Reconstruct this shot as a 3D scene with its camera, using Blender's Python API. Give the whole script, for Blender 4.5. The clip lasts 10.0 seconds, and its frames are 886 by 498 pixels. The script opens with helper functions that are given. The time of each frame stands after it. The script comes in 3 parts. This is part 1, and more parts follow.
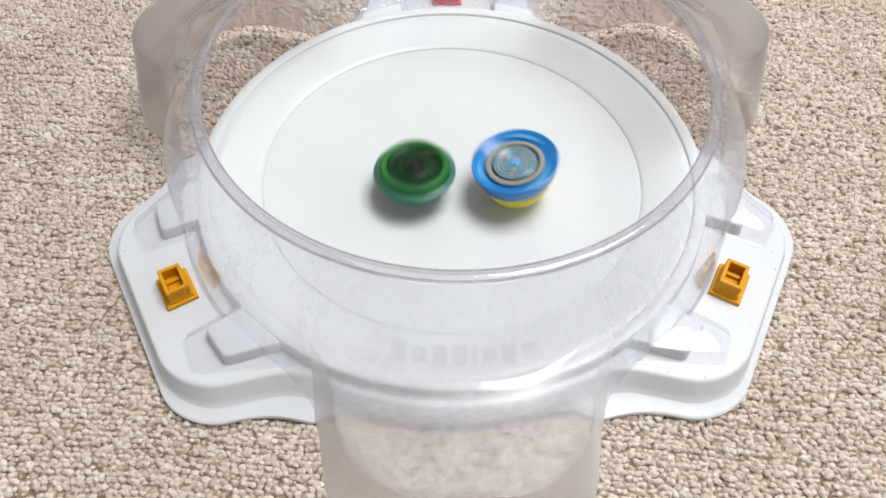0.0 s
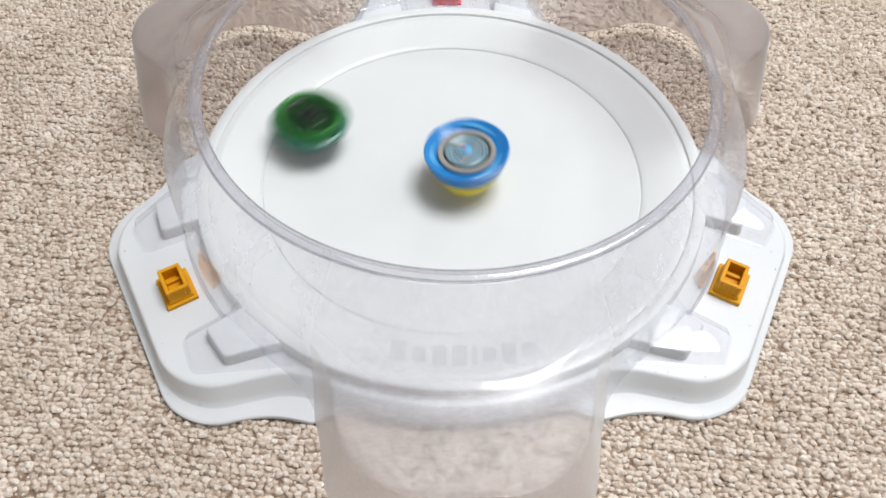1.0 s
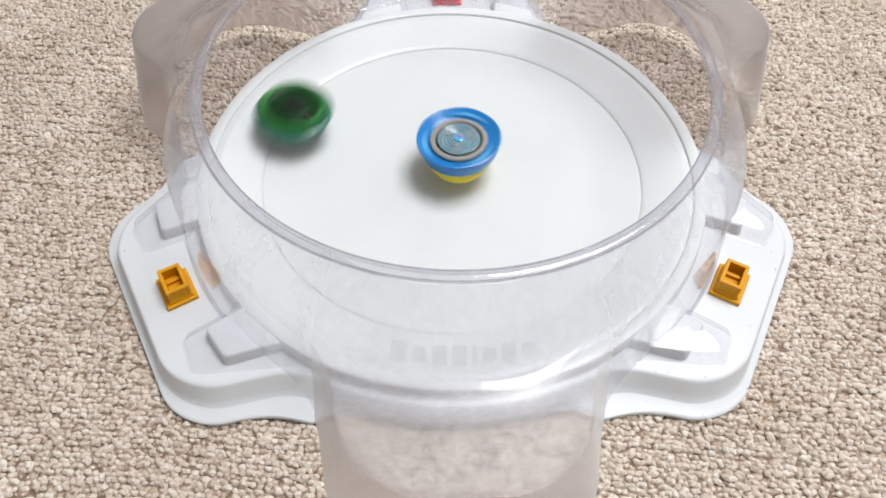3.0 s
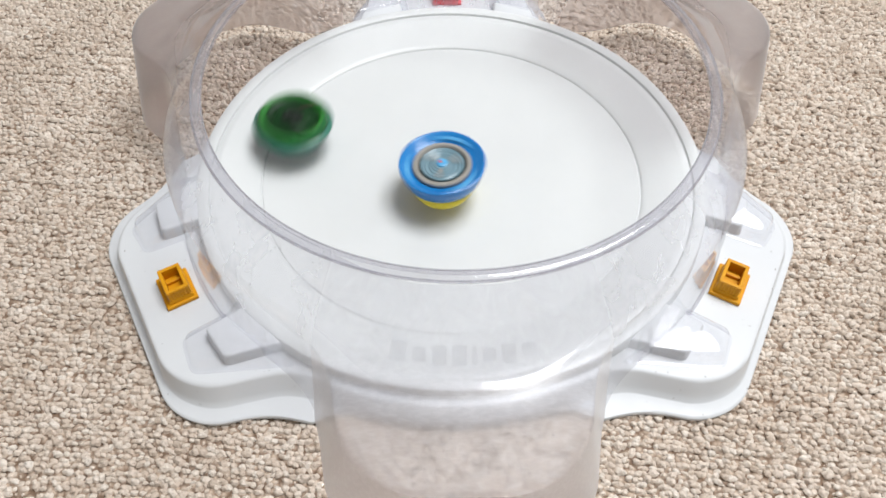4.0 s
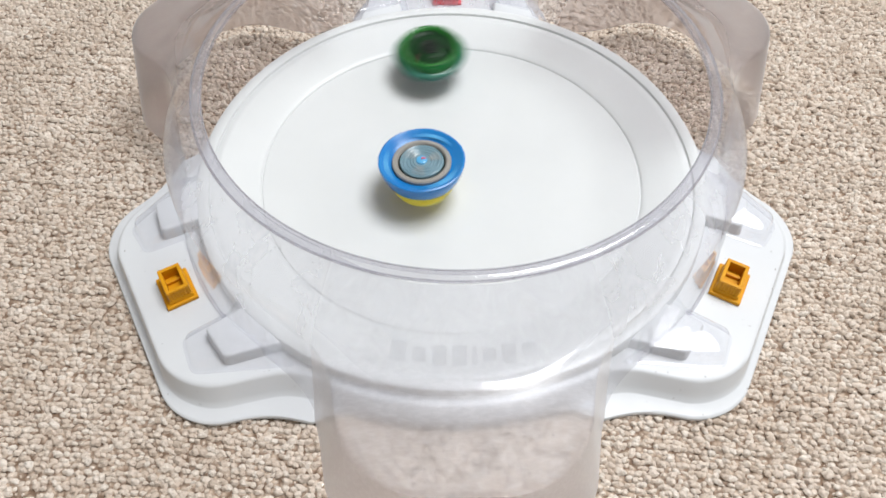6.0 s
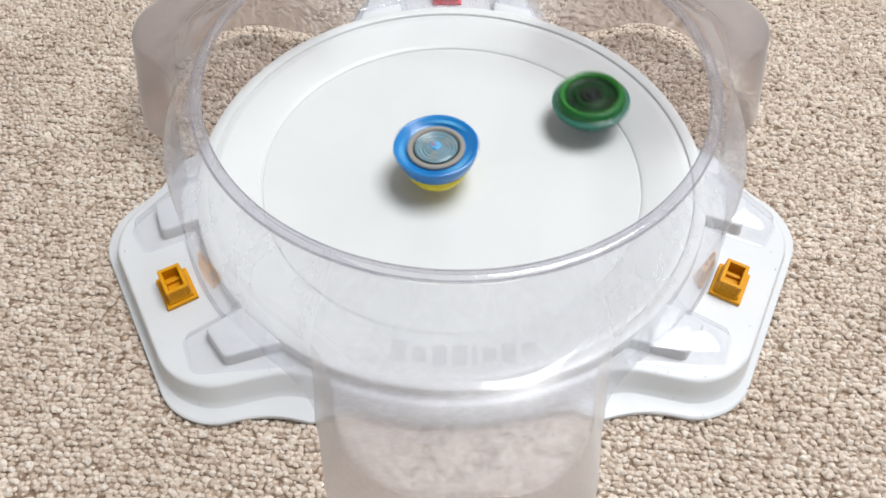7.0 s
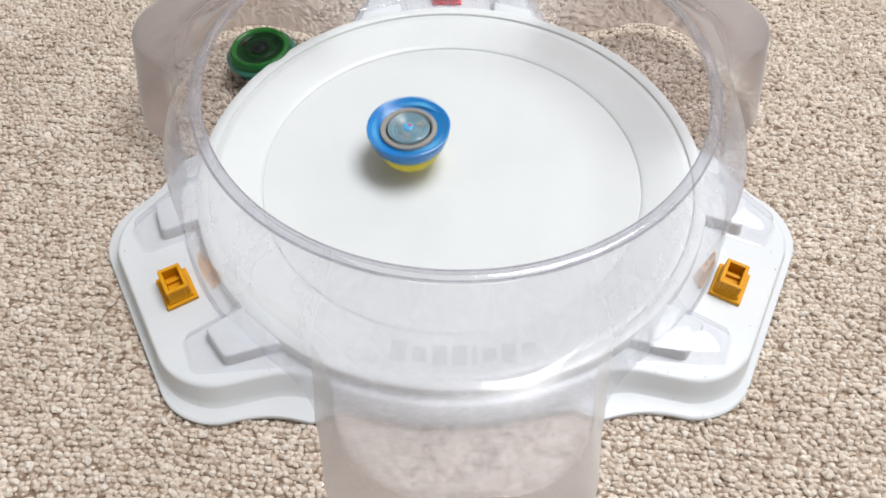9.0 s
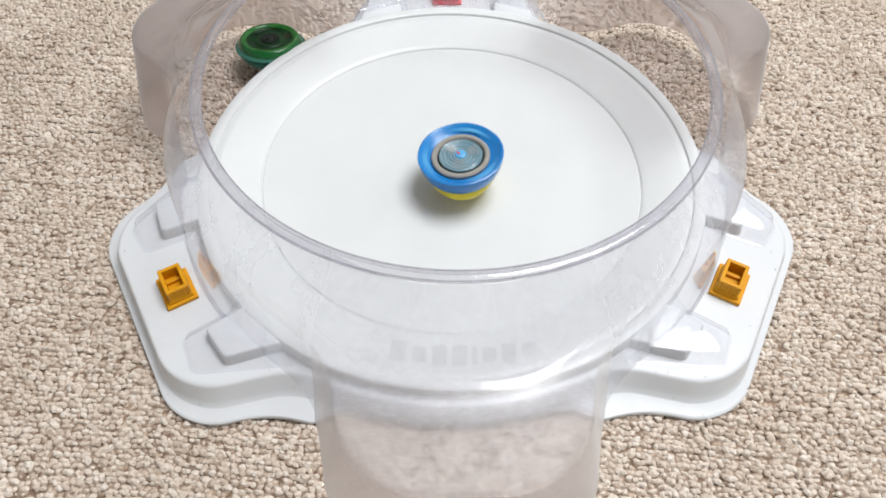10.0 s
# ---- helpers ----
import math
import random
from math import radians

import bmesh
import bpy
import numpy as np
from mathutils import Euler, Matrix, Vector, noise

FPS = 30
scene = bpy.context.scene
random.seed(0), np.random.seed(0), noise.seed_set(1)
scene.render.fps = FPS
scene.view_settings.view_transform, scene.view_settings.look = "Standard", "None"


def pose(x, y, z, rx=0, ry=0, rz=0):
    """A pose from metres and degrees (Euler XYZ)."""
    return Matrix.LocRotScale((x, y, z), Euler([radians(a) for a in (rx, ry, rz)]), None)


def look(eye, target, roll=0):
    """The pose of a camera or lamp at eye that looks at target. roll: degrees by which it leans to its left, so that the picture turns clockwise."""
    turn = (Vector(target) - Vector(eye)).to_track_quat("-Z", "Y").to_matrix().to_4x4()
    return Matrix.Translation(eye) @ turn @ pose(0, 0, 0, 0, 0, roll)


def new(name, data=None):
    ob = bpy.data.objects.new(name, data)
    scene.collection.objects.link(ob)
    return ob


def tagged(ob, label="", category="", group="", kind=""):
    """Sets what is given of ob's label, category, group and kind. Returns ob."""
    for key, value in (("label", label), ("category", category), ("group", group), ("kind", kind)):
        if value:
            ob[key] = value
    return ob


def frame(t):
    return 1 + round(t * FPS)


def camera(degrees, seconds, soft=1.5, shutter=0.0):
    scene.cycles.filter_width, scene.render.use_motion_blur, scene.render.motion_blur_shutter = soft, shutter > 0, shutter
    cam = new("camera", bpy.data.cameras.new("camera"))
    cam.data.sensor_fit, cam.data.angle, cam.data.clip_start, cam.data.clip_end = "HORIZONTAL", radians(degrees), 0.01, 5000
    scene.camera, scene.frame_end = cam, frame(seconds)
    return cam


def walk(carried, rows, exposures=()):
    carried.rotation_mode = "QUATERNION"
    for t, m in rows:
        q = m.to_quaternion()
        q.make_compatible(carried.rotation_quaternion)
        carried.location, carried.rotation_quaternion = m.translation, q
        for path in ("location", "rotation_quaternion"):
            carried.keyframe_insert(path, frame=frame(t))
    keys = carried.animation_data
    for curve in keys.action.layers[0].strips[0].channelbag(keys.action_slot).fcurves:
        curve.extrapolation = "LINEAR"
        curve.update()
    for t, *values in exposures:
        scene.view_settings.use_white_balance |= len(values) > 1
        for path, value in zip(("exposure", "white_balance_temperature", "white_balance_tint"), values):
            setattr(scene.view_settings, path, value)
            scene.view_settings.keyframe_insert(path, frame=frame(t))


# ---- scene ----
cam = camera(65.0, 10.0, soft=1.6, shutter=0.5)
CAMERA = pose(-0.0088, -0.2684, 0.3069, 35.79, 0, -0.93) @ pose(0, 0, 0, 0, 0, 0.29)
walk(cam, [(0.0, CAMERA), (10.0, CAMERA)], exposures=[(0.0, 0.0), (10.0, 0.0)])

# ---- light: a closed room with one large ceiling lamp ----
world = bpy.data.worlds.new("world")
scene.world = world
world.use_nodes = True
world.node_tree.nodes["Background"].inputs[0].default_value = (0.8, 0.9, 1.0, 1)
world.node_tree.nodes["Background"].inputs[1].default_value = 0.3


def lamp(name, eye, target, size, watts, colour):
    data = bpy.data.lights.new(name, "AREA")
    data.shape, data.size, data.size_y, data.energy, data.color = "RECTANGLE", size[0], size[1], watts, colour
    ob = new(name, data)
    ob.matrix_world = look(eye, target)
    return ob


lamp("ceiling_lamp", (0.72, 0.30, 2.15), (0.72, 0.30, 0), (1.1, 1.1), 61.0, (0.96, 0.98, 1.0))


# ---- materials ----
def material(name):
    m = bpy.data.materials.new(name)
    m.use_nodes = True
    n = m.node_tree.nodes
    return m, n, m.node_tree.links, n["Principled BSDF"]


def noise_tex(n, l, scale, detail=4.0, rough=0.55, coord="Object"):
    c = n.new("ShaderNodeTexCoord")
    t = n.new("ShaderNodeTexNoise")
    t.inputs["Scale"].default_value, t.inputs["Detail"].default_value, t.inputs["Roughness"].default_value = scale, detail, rough
    l.new(c.outputs[coord], t.inputs["Vector"])
    return t.outputs["Fac"]


def ramp(n, l, fac, stops):
    r = n.new("ShaderNodeValToRGB")
    while len(r.color_ramp.elements) < len(stops):
        r.color_ramp.elements.new(0.5)
    for e, (p, c) in zip(r.color_ramp.elements, stops):
        e.position, e.color = p, (*c, 1)
    l.new(fac, r.inputs[0])
    return r.outputs[0]


def bump(n, l, height, strength, distance, shader):
    b = n.new("ShaderNodeBump")
    b.inputs["Strength"].default_value, b.inputs["Distance"].default_value = strength, distance
    l.new(height, b.inputs["Height"])
    l.new(b.outputs[0], shader.inputs["Normal"])


def plastic(name, low, high, rough=0.35, grain=260.0, relief=0.06, dirt=None, spec=0.5):
    """Moulded plastic: two scales of colour change, fine relief, optional specks of dirt."""
    m, n, l, s = material(name)
    colour = ramp(n, l, noise_tex(n, l, 22.0), [(0.3, low), (0.7, high)])
    if dirt:
        mix = n.new("ShaderNodeMix")
        mix.data_type = "RGBA"
        l.new(ramp(n, l, noise_tex(n, l, 330.0, 3.0), [(0.70, (0, 0, 0)), (0.76, (1, 1, 1))]), mix.inputs[0])
        l.new(colour, mix.inputs[6])
        mix.inputs[7].default_value = (*dirt, 1)
        colour = mix.outputs[2]
    l.new(colour, s.inputs["Base Color"])
    l.new(ramp(n, l, noise_tex(n, l, 70.0), [(0.3, (rough * 0.8,) * 3), (0.7, (rough * 1.25,) * 3)]), s.inputs["Roughness"])
    s.inputs["Specular IOR Level"].default_value = spec
    bump(n, l, noise_tex(n, l, grain, 3.0), relief, 0.0006, s)
    return m


def clear_plastic(name, haze, frost, scuff, pocket=0.0, tint=(0.925, 0.925, 0.955), dull=0.75, wear=0.055):
    """Thin clear sheet: straight view, a frosted share that blurs, milky scuffs, and a Fresnel gloss."""
    m, n, l, s = material(name)
    n.remove(s)
    out = n["Material Output"]
    view = n.new("ShaderNodeBsdfTransparent")
    view.inputs[0].default_value = (*tint, 1)
    blur = n.new("ShaderNodeBsdfRefraction")
    blur.inputs["Color"].default_value = (*(0.86 * c * c for c in tint), 1)
    blur.inputs["Roughness"].default_value, blur.inputs["IOR"].default_value = 0.55, 1.10
    milk = n.new("ShaderNodeBsdfTranslucent")
    milk.inputs[0].default_value = (0.80, 0.80, 0.84, 1)
    milk_front = n.new("ShaderNodeBsdfDiffuse")
    milk_front.inputs[0].default_value = (0.78, 0.78, 0.82, 1)
    gloss = n.new("ShaderNodeBsdfAnisotropic")
    gloss.inputs["Roughness"].default_value = 0.09
    # gloss of a thin sheet, the same from both sides: about 7 % head-on, rising at a grazing view
    facing = n.new("ShaderNodeLayerWeight")
    facing.inputs["Blend"].default_value = 0.5
    graze = n.new("ShaderNodeMath")
    graze.operation = "POWER"
    graze.inputs[1].default_value = 4.5
    l.new(facing.outputs["Facing"], graze.inputs[0])
    sheen = n.new("ShaderNodeMapRange")
    sheen.inputs["To Min"].default_value, sheen.inputs["To Max"].default_value = 0.07, 0.95
    l.new(graze.outputs[0], sheen.inputs["Value"])
    streak = n.new("ShaderNodeMapping")
    streak.inputs["Scale"].default_value = (1.0, 1.0, 0.16)
    coord = n.new("ShaderNodeTexCoord")
    l.new(coord.outputs["Object"], streak.inputs[0])
    cloud = n.new("ShaderNodeTexNoise")
    cloud.inputs["Scale"].default_value, cloud.inputs["Detail"].default_value, cloud.inputs["Distortion"].default_value = 70.0, 8.0, 0.5
    l.new(streak.outputs[0], cloud.inputs["Vector"])
    level = n.new("ShaderNodeMapRange")
    level.inputs["From Min"].default_value, level.inputs["From Max"].default_value = 0.46, 0.78
    level.inputs["To Min"].default_value, level.inputs["To Max"].default_value = haze, haze + scuff
    l.new(cloud.outputs["Fac"], level.inputs["Value"])

    # the moulded pockets are frosted: everything that lies further out than the ring wall
    sep = n.new("ShaderNodeVectorMath")
    sep.operation = "MULTIPLY"
    sep.inputs[1].default_value = (1, 1, 0)
    l.new(coord.outputs["Object"], sep.inputs[0])
    size = n.new("ShaderNodeVectorMath")
    size.operation = "LENGTH"
    l.new(sep.outputs[0], size.inputs[0])
    zone = n.new("ShaderNodeMapRange")
    zone.interpolation_type = "SMOOTHSTEP"
    zone.inputs["From Min"].default_value, zone.inputs["From Max"].default_value = 0.146, 0.172
    zone.inputs["To Min"].default_value, zone.inputs["To Max"].default_value = 0.0, pocket
    l.new(size.outputs["Value"], zone.inputs["Value"])

    fog = n.new("ShaderNodeMath")
    fog.operation = "MULTIPLY"
    fog.inputs[1].default_value = wear
    # fine scratches along the frosted faces
    lines = n.new("ShaderNodeMapping")
    lines.inputs["Scale"].default_value = (0.35, 1.0, 0.6)
    l.new(coord.outputs["Object"], lines.inputs[0])
    scratch = n.new("ShaderNodeTexNoise")
    scratch.inputs["Scale"].default_value, scratch.inputs["Detail"].default_value, scratch.inputs["Distortion"].default_value = 800.0, 8.0, 0.4
    l.new(lines.outputs[0], scratch.inputs["Vector"])
    worn = n.new("ShaderNodeMapRange")
    worn.inputs["From Min"].default_value, worn.inputs["From Max"].default_value = 0.42, 0.80
    worn.inputs["To Min"].default_value, worn.inputs["To Max"].default_value = 0.7, 2.2
    l.new(scratch.outputs["Fac"], worn.inputs["Value"])
    weight = n.new("ShaderNodeMath")
    weight.operation = "MULTIPLY"
    l.new(zone.outputs[0], weight.inputs[0])
    l.new(worn.outputs[0], weight.inputs[1])
    l.new(weight.outputs[0], fog.inputs[0])

    thin = n.new("ShaderNodeMapRange")
    thin.inputs["To Min"].default_value, thin.inputs["To Max"].default_value = 1.0, 0.35
    thin.inputs["From Max"].default_value = max(pocket, 0.01)
    l.new(zone.outputs[0], thin.inputs["Value"])
    milky = n.new("ShaderNodeMath")
    milky.operation = "MULTIPLY"
    l.new(level.outputs[0], milky.inputs[0])
    l.new(thin.outputs[0], milky.inputs[1])

    def plus(a, b):
        x = n.new("ShaderNodeMath")
        x.operation = "ADD"
        x.use_clamp = True
        l.new(a, x.inputs[0])
        if isinstance(b, float):
            x.inputs[1].default_value = b
        else:
            l.new(b, x.inputs[1])
        return x.outputs[0]

    def mix(fac, a, b):
        x = n.new("ShaderNodeMixShader")
        if isinstance(fac, float):
            x.inputs[0].default_value = fac
        else:
            l.new(fac, x.inputs[0])
        l.new(a, x.inputs[1])
        l.new(b, x.inputs[2])
        return x.outputs[0]

    body = mix(plus(zone.outputs[0], frost), view.outputs[0], blur.outputs[0])
    body = mix(plus(milky.outputs[0], fog.outputs[0]), body, mix(0.5, milk.outputs[0], milk_front.outputs[0]))
    b = n.new("ShaderNodeBump")
    b.inputs["Strength"].default_value, b.inputs["Distance"].default_value = 0.12, 0.002
    l.new(cloud.outputs["Fac"], b.inputs["Height"])
    l.new(b.outputs[0], gloss.inputs["Normal"])
    # below the shelf the moulded sheet is matt, above it polished
    split = n.new("ShaderNodeSeparateXYZ")
    l.new(coord.outputs["Object"], split.inputs[0])
    low = n.new("ShaderNodeMapRange")
    low.inputs["From Min"].default_value, low.inputs["From Max"].default_value = 0.0668, 0.0640
    l.new(split.outputs["Z"], low.inputs["Value"])
    wide = n.new("ShaderNodeMapRange")
    wide.inputs["From Min"].default_value, wide.inputs["From Max"].default_value = 0.130, 0.138
    l.new(size.outputs["Value"], wide.inputs["Value"])
    matt = n.new("ShaderNodeMath")
    matt.operation = "MULTIPLY"
    l.new(low.outputs[0], matt.inputs[0])
    l.new(wide.outputs[0], matt.inputs[1])
    shine = n.new("ShaderNodeMapRange")
    shine.inputs["To Min"].default_value, shine.inputs["To Max"].default_value = 0.08, dull
    l.new(matt.outputs[0], shine.inputs["Value"])
    l.new(shine.outputs[0], gloss.inputs["Roughness"])
    l.new(mix(sheen.outputs[0], body, gloss.outputs[0]), out.inputs["Surface"])
    return m


def carpet_material(name, loops):
    m, n, l, s = material(name)
    if loops:
        g = n.new("ShaderNodeNewGeometry")
        pick = g.outputs["Random Per Island"]
        tone = ramp(n, l, pick, [(0.0, (0.66, 0.55, 0.455)), (0.3, (0.76, 0.65, 0.555)), (0.7, (0.82, 0.72, 0.625)), (1.0, (0.87, 0.79, 0.705))])
        patch = ramp(n, l, noise_tex(n, l, 14.0), [(0.35, (0.88, 0.86, 0.84)), (0.65, (1.0, 1.0, 1.0))])
        mix = n.new("ShaderNodeMix")
        mix.data_type, mix.blend_type = "RGBA", "MULTIPLY"
        mix.inputs[0].default_value = 1.0
        l.new(tone, mix.inputs[6])
        l.new(patch, mix.inputs[7])
        l.new(mix.outputs[2], s.inputs["Base Color"])
        bump(n, l, noise_tex(n, l, 1100.0, 3.0), 0.9, 0.0012, s)
    else:
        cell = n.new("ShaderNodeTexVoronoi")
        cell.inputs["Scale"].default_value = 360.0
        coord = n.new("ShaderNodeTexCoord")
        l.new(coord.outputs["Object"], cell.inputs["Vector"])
        # shade in the gaps is painted in: tan cell centres, dark brown edges
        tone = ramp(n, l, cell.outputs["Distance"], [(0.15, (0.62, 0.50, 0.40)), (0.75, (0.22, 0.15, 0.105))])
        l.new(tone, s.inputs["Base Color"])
        flip = n.new("ShaderNodeMath")
        flip.operation = "SUBTRACT"
        flip.inputs[0].default_value = 1.0
        l.new(cell.outputs["Distance"], flip.inputs[1])
        bump(n, l, flip.outputs[0], 0.8, 0.002, s)
    s.inputs["Roughness"].default_value = 0.95
    s.inputs["Specular IOR Level"].default_value = 0.1
    return m


WHITE = plastic("white_plastic", (0.63, 0.645, 0.645), (0.66, 0.675, 0.675), 0.38)
WING = plastic("white_wing_plastic", (0.60, 0.615, 0.635), (0.64, 0.655, 0.67), 0.42, dirt=(0.30, 0.29, 0.28))
CLEAR = clear_plastic("clear_plastic", 0.10, 0.12, 0.14, 0.30, (0.865, 0.84, 0.855))
SCUFFED = clear_plastic("scuffed_clear_plastic", 0.19, 0.24, 0.22, 0.46, (0.96, 0.96, 0.985), wear=0.50)
PANEL = clear_plastic("clear_panel_plastic", 0.13, 0.14, 0.26, 0.0, (0.95, 0.95, 0.975), dull=0.10)
TAB = clear_plastic("clear_tab_plastic", 0.10, 0.0, 0.10, 0.0, (0.94, 0.94, 0.96), dull=0.06)
MILK = clear_plastic("clear_raised_plastic", 0.0, 0.0, 0.05, 0.0, (0.995, 0.995, 1.0), dull=0.08)
LIP = clear_plastic("clear_lip_plastic", 0.16, 0.06, 0.08, 0.0, (0.86, 0.855, 0.885), dull=0.08)
YELLOW = plastic("amber_plastic", (0.60, 0.265, 0.002), (0.68, 0.31, 0.003), 0.48, spec=0.25)
RED = plastic("red_plastic", (0.62, 0.03, 0.05), (0.70, 0.05, 0.07), 0.4)
GREYGREEN = plastic("grey_green_plastic", (0.020, 0.125, 0.085), (0.045, 0.185, 0.135), 0.25)
MAROON = plastic("maroon_plastic", (0.030, 0.007, 0.007), (0.050, 0.010, 0.010), 0.3)
WALL = plastic("wall_paint", (0.70, 0.705, 0.70), (0.75, 0.755, 0.75), 0.85, 90.0, 0.1)
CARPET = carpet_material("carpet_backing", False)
LOOPS = carpet_material("carpet_wool", True)
BLUE = plastic("blue_plastic", (0.008, 0.155, 0.47), (0.022, 0.24, 0.57), 0.25, spec=0.38)
PALE = plastic("pale_blue_plastic", (0.12, 0.215, 0.265), (0.21, 0.325, 0.38), 0.20)
SKY = plastic("light_blue_plastic", (0.06, 0.32, 0.60), (0.13, 0.42, 0.70), 0.22)
TAUPE = plastic("taupe_metal", (0.26, 0.25, 0.23), (0.34, 0.32, 0.29), 0.3)
LEMON = plastic("lemon_plastic", (0.72, 0.60, 0.02), (0.80, 0.68, 0.04), 0.3)
DARK = plastic("charcoal_plastic", (0.008, 0.012, 0.009), (0.016, 0.022, 0.016), 0.50, spec=0.12)
GREEN = plastic("green_plastic", (0.002, 0.085, 0.016), (0.005, 0.13, 0.024), 0.24)
BRIGHT = plastic("bright_green_plastic", (0.010, 0.13, 0.014), (0.020, 0.18, 0.022), 0.28)
TEAL = plastic("teal_plastic", (0.006, 0.10, 0.075), (0.016, 0.16, 0.12), 0.28)
SMOKE = plastic("smoky_green_plastic", (0.003, 0.022, 0.006), (0.007, 0.044, 0.010), 0.38, spec=0.2)


# ---- mesh helpers ----
def link_mesh(name, verts, faces, mat, parent=None, label="", smooth=True):
    me = bpy.data.meshes.new(name)
    me.from_pydata([tuple(v) for v in verts], [], faces)
    me.update()
    if smooth:
        me.shade_smooth()
        me.set_sharp_from_angle(angle=radians(38))
    me.materials.append(mat)
    ob = new(name, me)
    ob.parent = parent
    return tagged(ob, label)


def part(name, bm, mat, parent, label="", smooth=False):
    me = bpy.data.meshes.new(name)
    bm.to_mesh(me)
    bm.free()
    if smooth:
        me.shade_smooth()
    me.materials.append(mat)
    ob = new(name, me)
    ob.parent = parent
    return tagged(ob, label)


def lathe(name, profile, mat, parent, label="", steps=96, wave=None):
    """A body of revolution from (radius, height) pairs; wave(angle, radius) shifts the radius for teeth and notches."""
    verts, faces = [], []
    k = len(profile)
    for i in range(steps):
        a = 2 * math.pi * i / steps
        for r, z in profile:
            q = r + (wave(a, r) if wave else 0)
            verts.append((q * math.cos(a), q * math.sin(a), z))
    for i in range(steps):
        j = (i + 1) % steps
        for m in range(k - 1):
            faces.append((i * k + m, j * k + m, j * k + m + 1, i * k + m + 1))
    return link_mesh(name, verts, faces, mat, parent, label)


def lobed(theta, core, reach, half, axes, fillet, corner, taper=0.0):
    """Radius of an outline along each angle: a circle joined by a round fillet to an arm with round corners along each axis (degrees)."""
    theta = np.asarray(theta, float)
    low, high = np.full(theta.shape, core * 0.9), np.full(theta.shape, 0.26)
    d = np.min([np.abs((theta - radians(ax) + math.pi) % (2 * math.pi) - math.pi) for ax in axes], axis=0)
    for _ in range(26):
        r = (low + high) / 2
        u, v = r * np.cos(d), r * np.sin(d)
        qx, qy = u - (reach - corner), (v - (half + taper * np.clip(reach - u, 0, 0.08) - corner)) / math.sqrt(1 + taper * taper)
        arm = np.hypot(np.maximum(qx, 0), np.maximum(qy, 0)) + np.minimum(np.maximum(qx, qy), 0) - corner
        disc = r - core
        h = np.maximum(fillet - np.abs(arm - disc), 0) / fillet
        inside = np.minimum(arm, disc) - h * h * fillet * 0.25 < 0
        low, high = np.where(inside, r, low), np.where(inside, high, r)
    return (low + high) / 2


def box_bm(size, centre=(0, 0, 0), bevel=0.0008, top=1.0):
    """A box on its base with rounded edges; top scales its upper face."""
    bm = bmesh.new()
    bmesh.ops.create_cube(bm, size=1.0)
    for v in bm.verts:
        k = top if v.co.z > 0 else 1.0
        v.co = Vector((v.co.x * size[0] * k, v.co.y * size[1] * k, (v.co.z + 0.5) * size[2])) + Vector(centre)
    if bevel:
        bmesh.ops.bevel(bm, geom=list(bm.edges), offset=bevel, segments=2, affect="EDGES", profile=0.6)
    return bm


def mirrored(corners, side):
    return corners if side > 0 else [(u, -v, r) for u, v, r in reversed(corners)]


def outline(corners, inset):
    """A convex outline (anticlockwise x, y, corner radius) drawn in by inset, its corners rounded."""
    lines, out = [], []
    k = len(corners)
    for i in range(k):
        p, q = Vector(corners[i][:2]), Vector(corners[(i + 1) % k][:2])
        d = (q - p).normalized()
        lines.append((p + Vector((-d.y, d.x)) * inset, d))
    points = []
    for i in range(k):
        (p, d), (q, e) = lines[i - 1], lines[i]
        points.append(p + d * ((q - p).cross(e) / d.cross(e)))
    for i in range(k):
        c, r = points[i], max(corners[i][2] - inset * 0.5, 0.0004)
        d, e = lines[i - 1][1], lines[i][1]
        t = r * math.tan(d.angle(e) / 2)
        for j in range(7):
            w = j / 6
            out.append((c - d * t) * (1 - w) ** 2 + c * 2 * w * (1 - w) + (c + e * t) * w * w)
    return out


def moulded(name, corners, levels, mat, parent, label="", open_edge=False):
    """A moulded boss lofted through (height, inset) levels and closed on top; open_edge leaves out the side of the last edge."""
    verts, faces = [], []
    for z, inset in levels:
        verts += [(p.x, p.y, z) for p in outline(corners, inset)]
    k = len(corners) * 7
    for m in range(len(levels) - 1):
        for i in range(k - 1 if open_edge else k):
            j = (i + 1) % k
            faces.append((m * k + i, m * k + j, (m + 1) * k + j, (m + 1) * k + i))
    faces.append(tuple(range((len(levels) - 1) * k, len(levels) * k)))
    return link_mesh(name, verts, faces, mat, parent, label)


# ---- room ----
def room():
    s, h = 1.9, 2.4
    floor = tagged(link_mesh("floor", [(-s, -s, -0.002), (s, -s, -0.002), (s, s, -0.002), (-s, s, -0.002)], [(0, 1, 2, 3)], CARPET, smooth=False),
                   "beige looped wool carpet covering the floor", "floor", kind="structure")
    for name, x, y, w, d in (("wall_north", 0, s + 0.05, 2 * s + 0.2, 0.1), ("wall_south", 0, -s - 0.05, 2 * s + 0.2, 0.1),
                             ("wall_east", s + 0.05, 0, 0.1, 2 * s), ("wall_west", -s - 0.05, 0, 0.1, 2 * s)):
        tagged(part(name, box_bm((w, d, h), (x, y, -0.002), 0), WALL, None), "plain painted off-white room wall", "wall", kind="structure")
    tagged(part("ceiling", box_bm((2 * s + 0.2, 2 * s + 0.2, 0.1), (0, 0, h), 0), WALL, None), "plain painted white ceiling", "ceiling", kind="structure")
    return floor


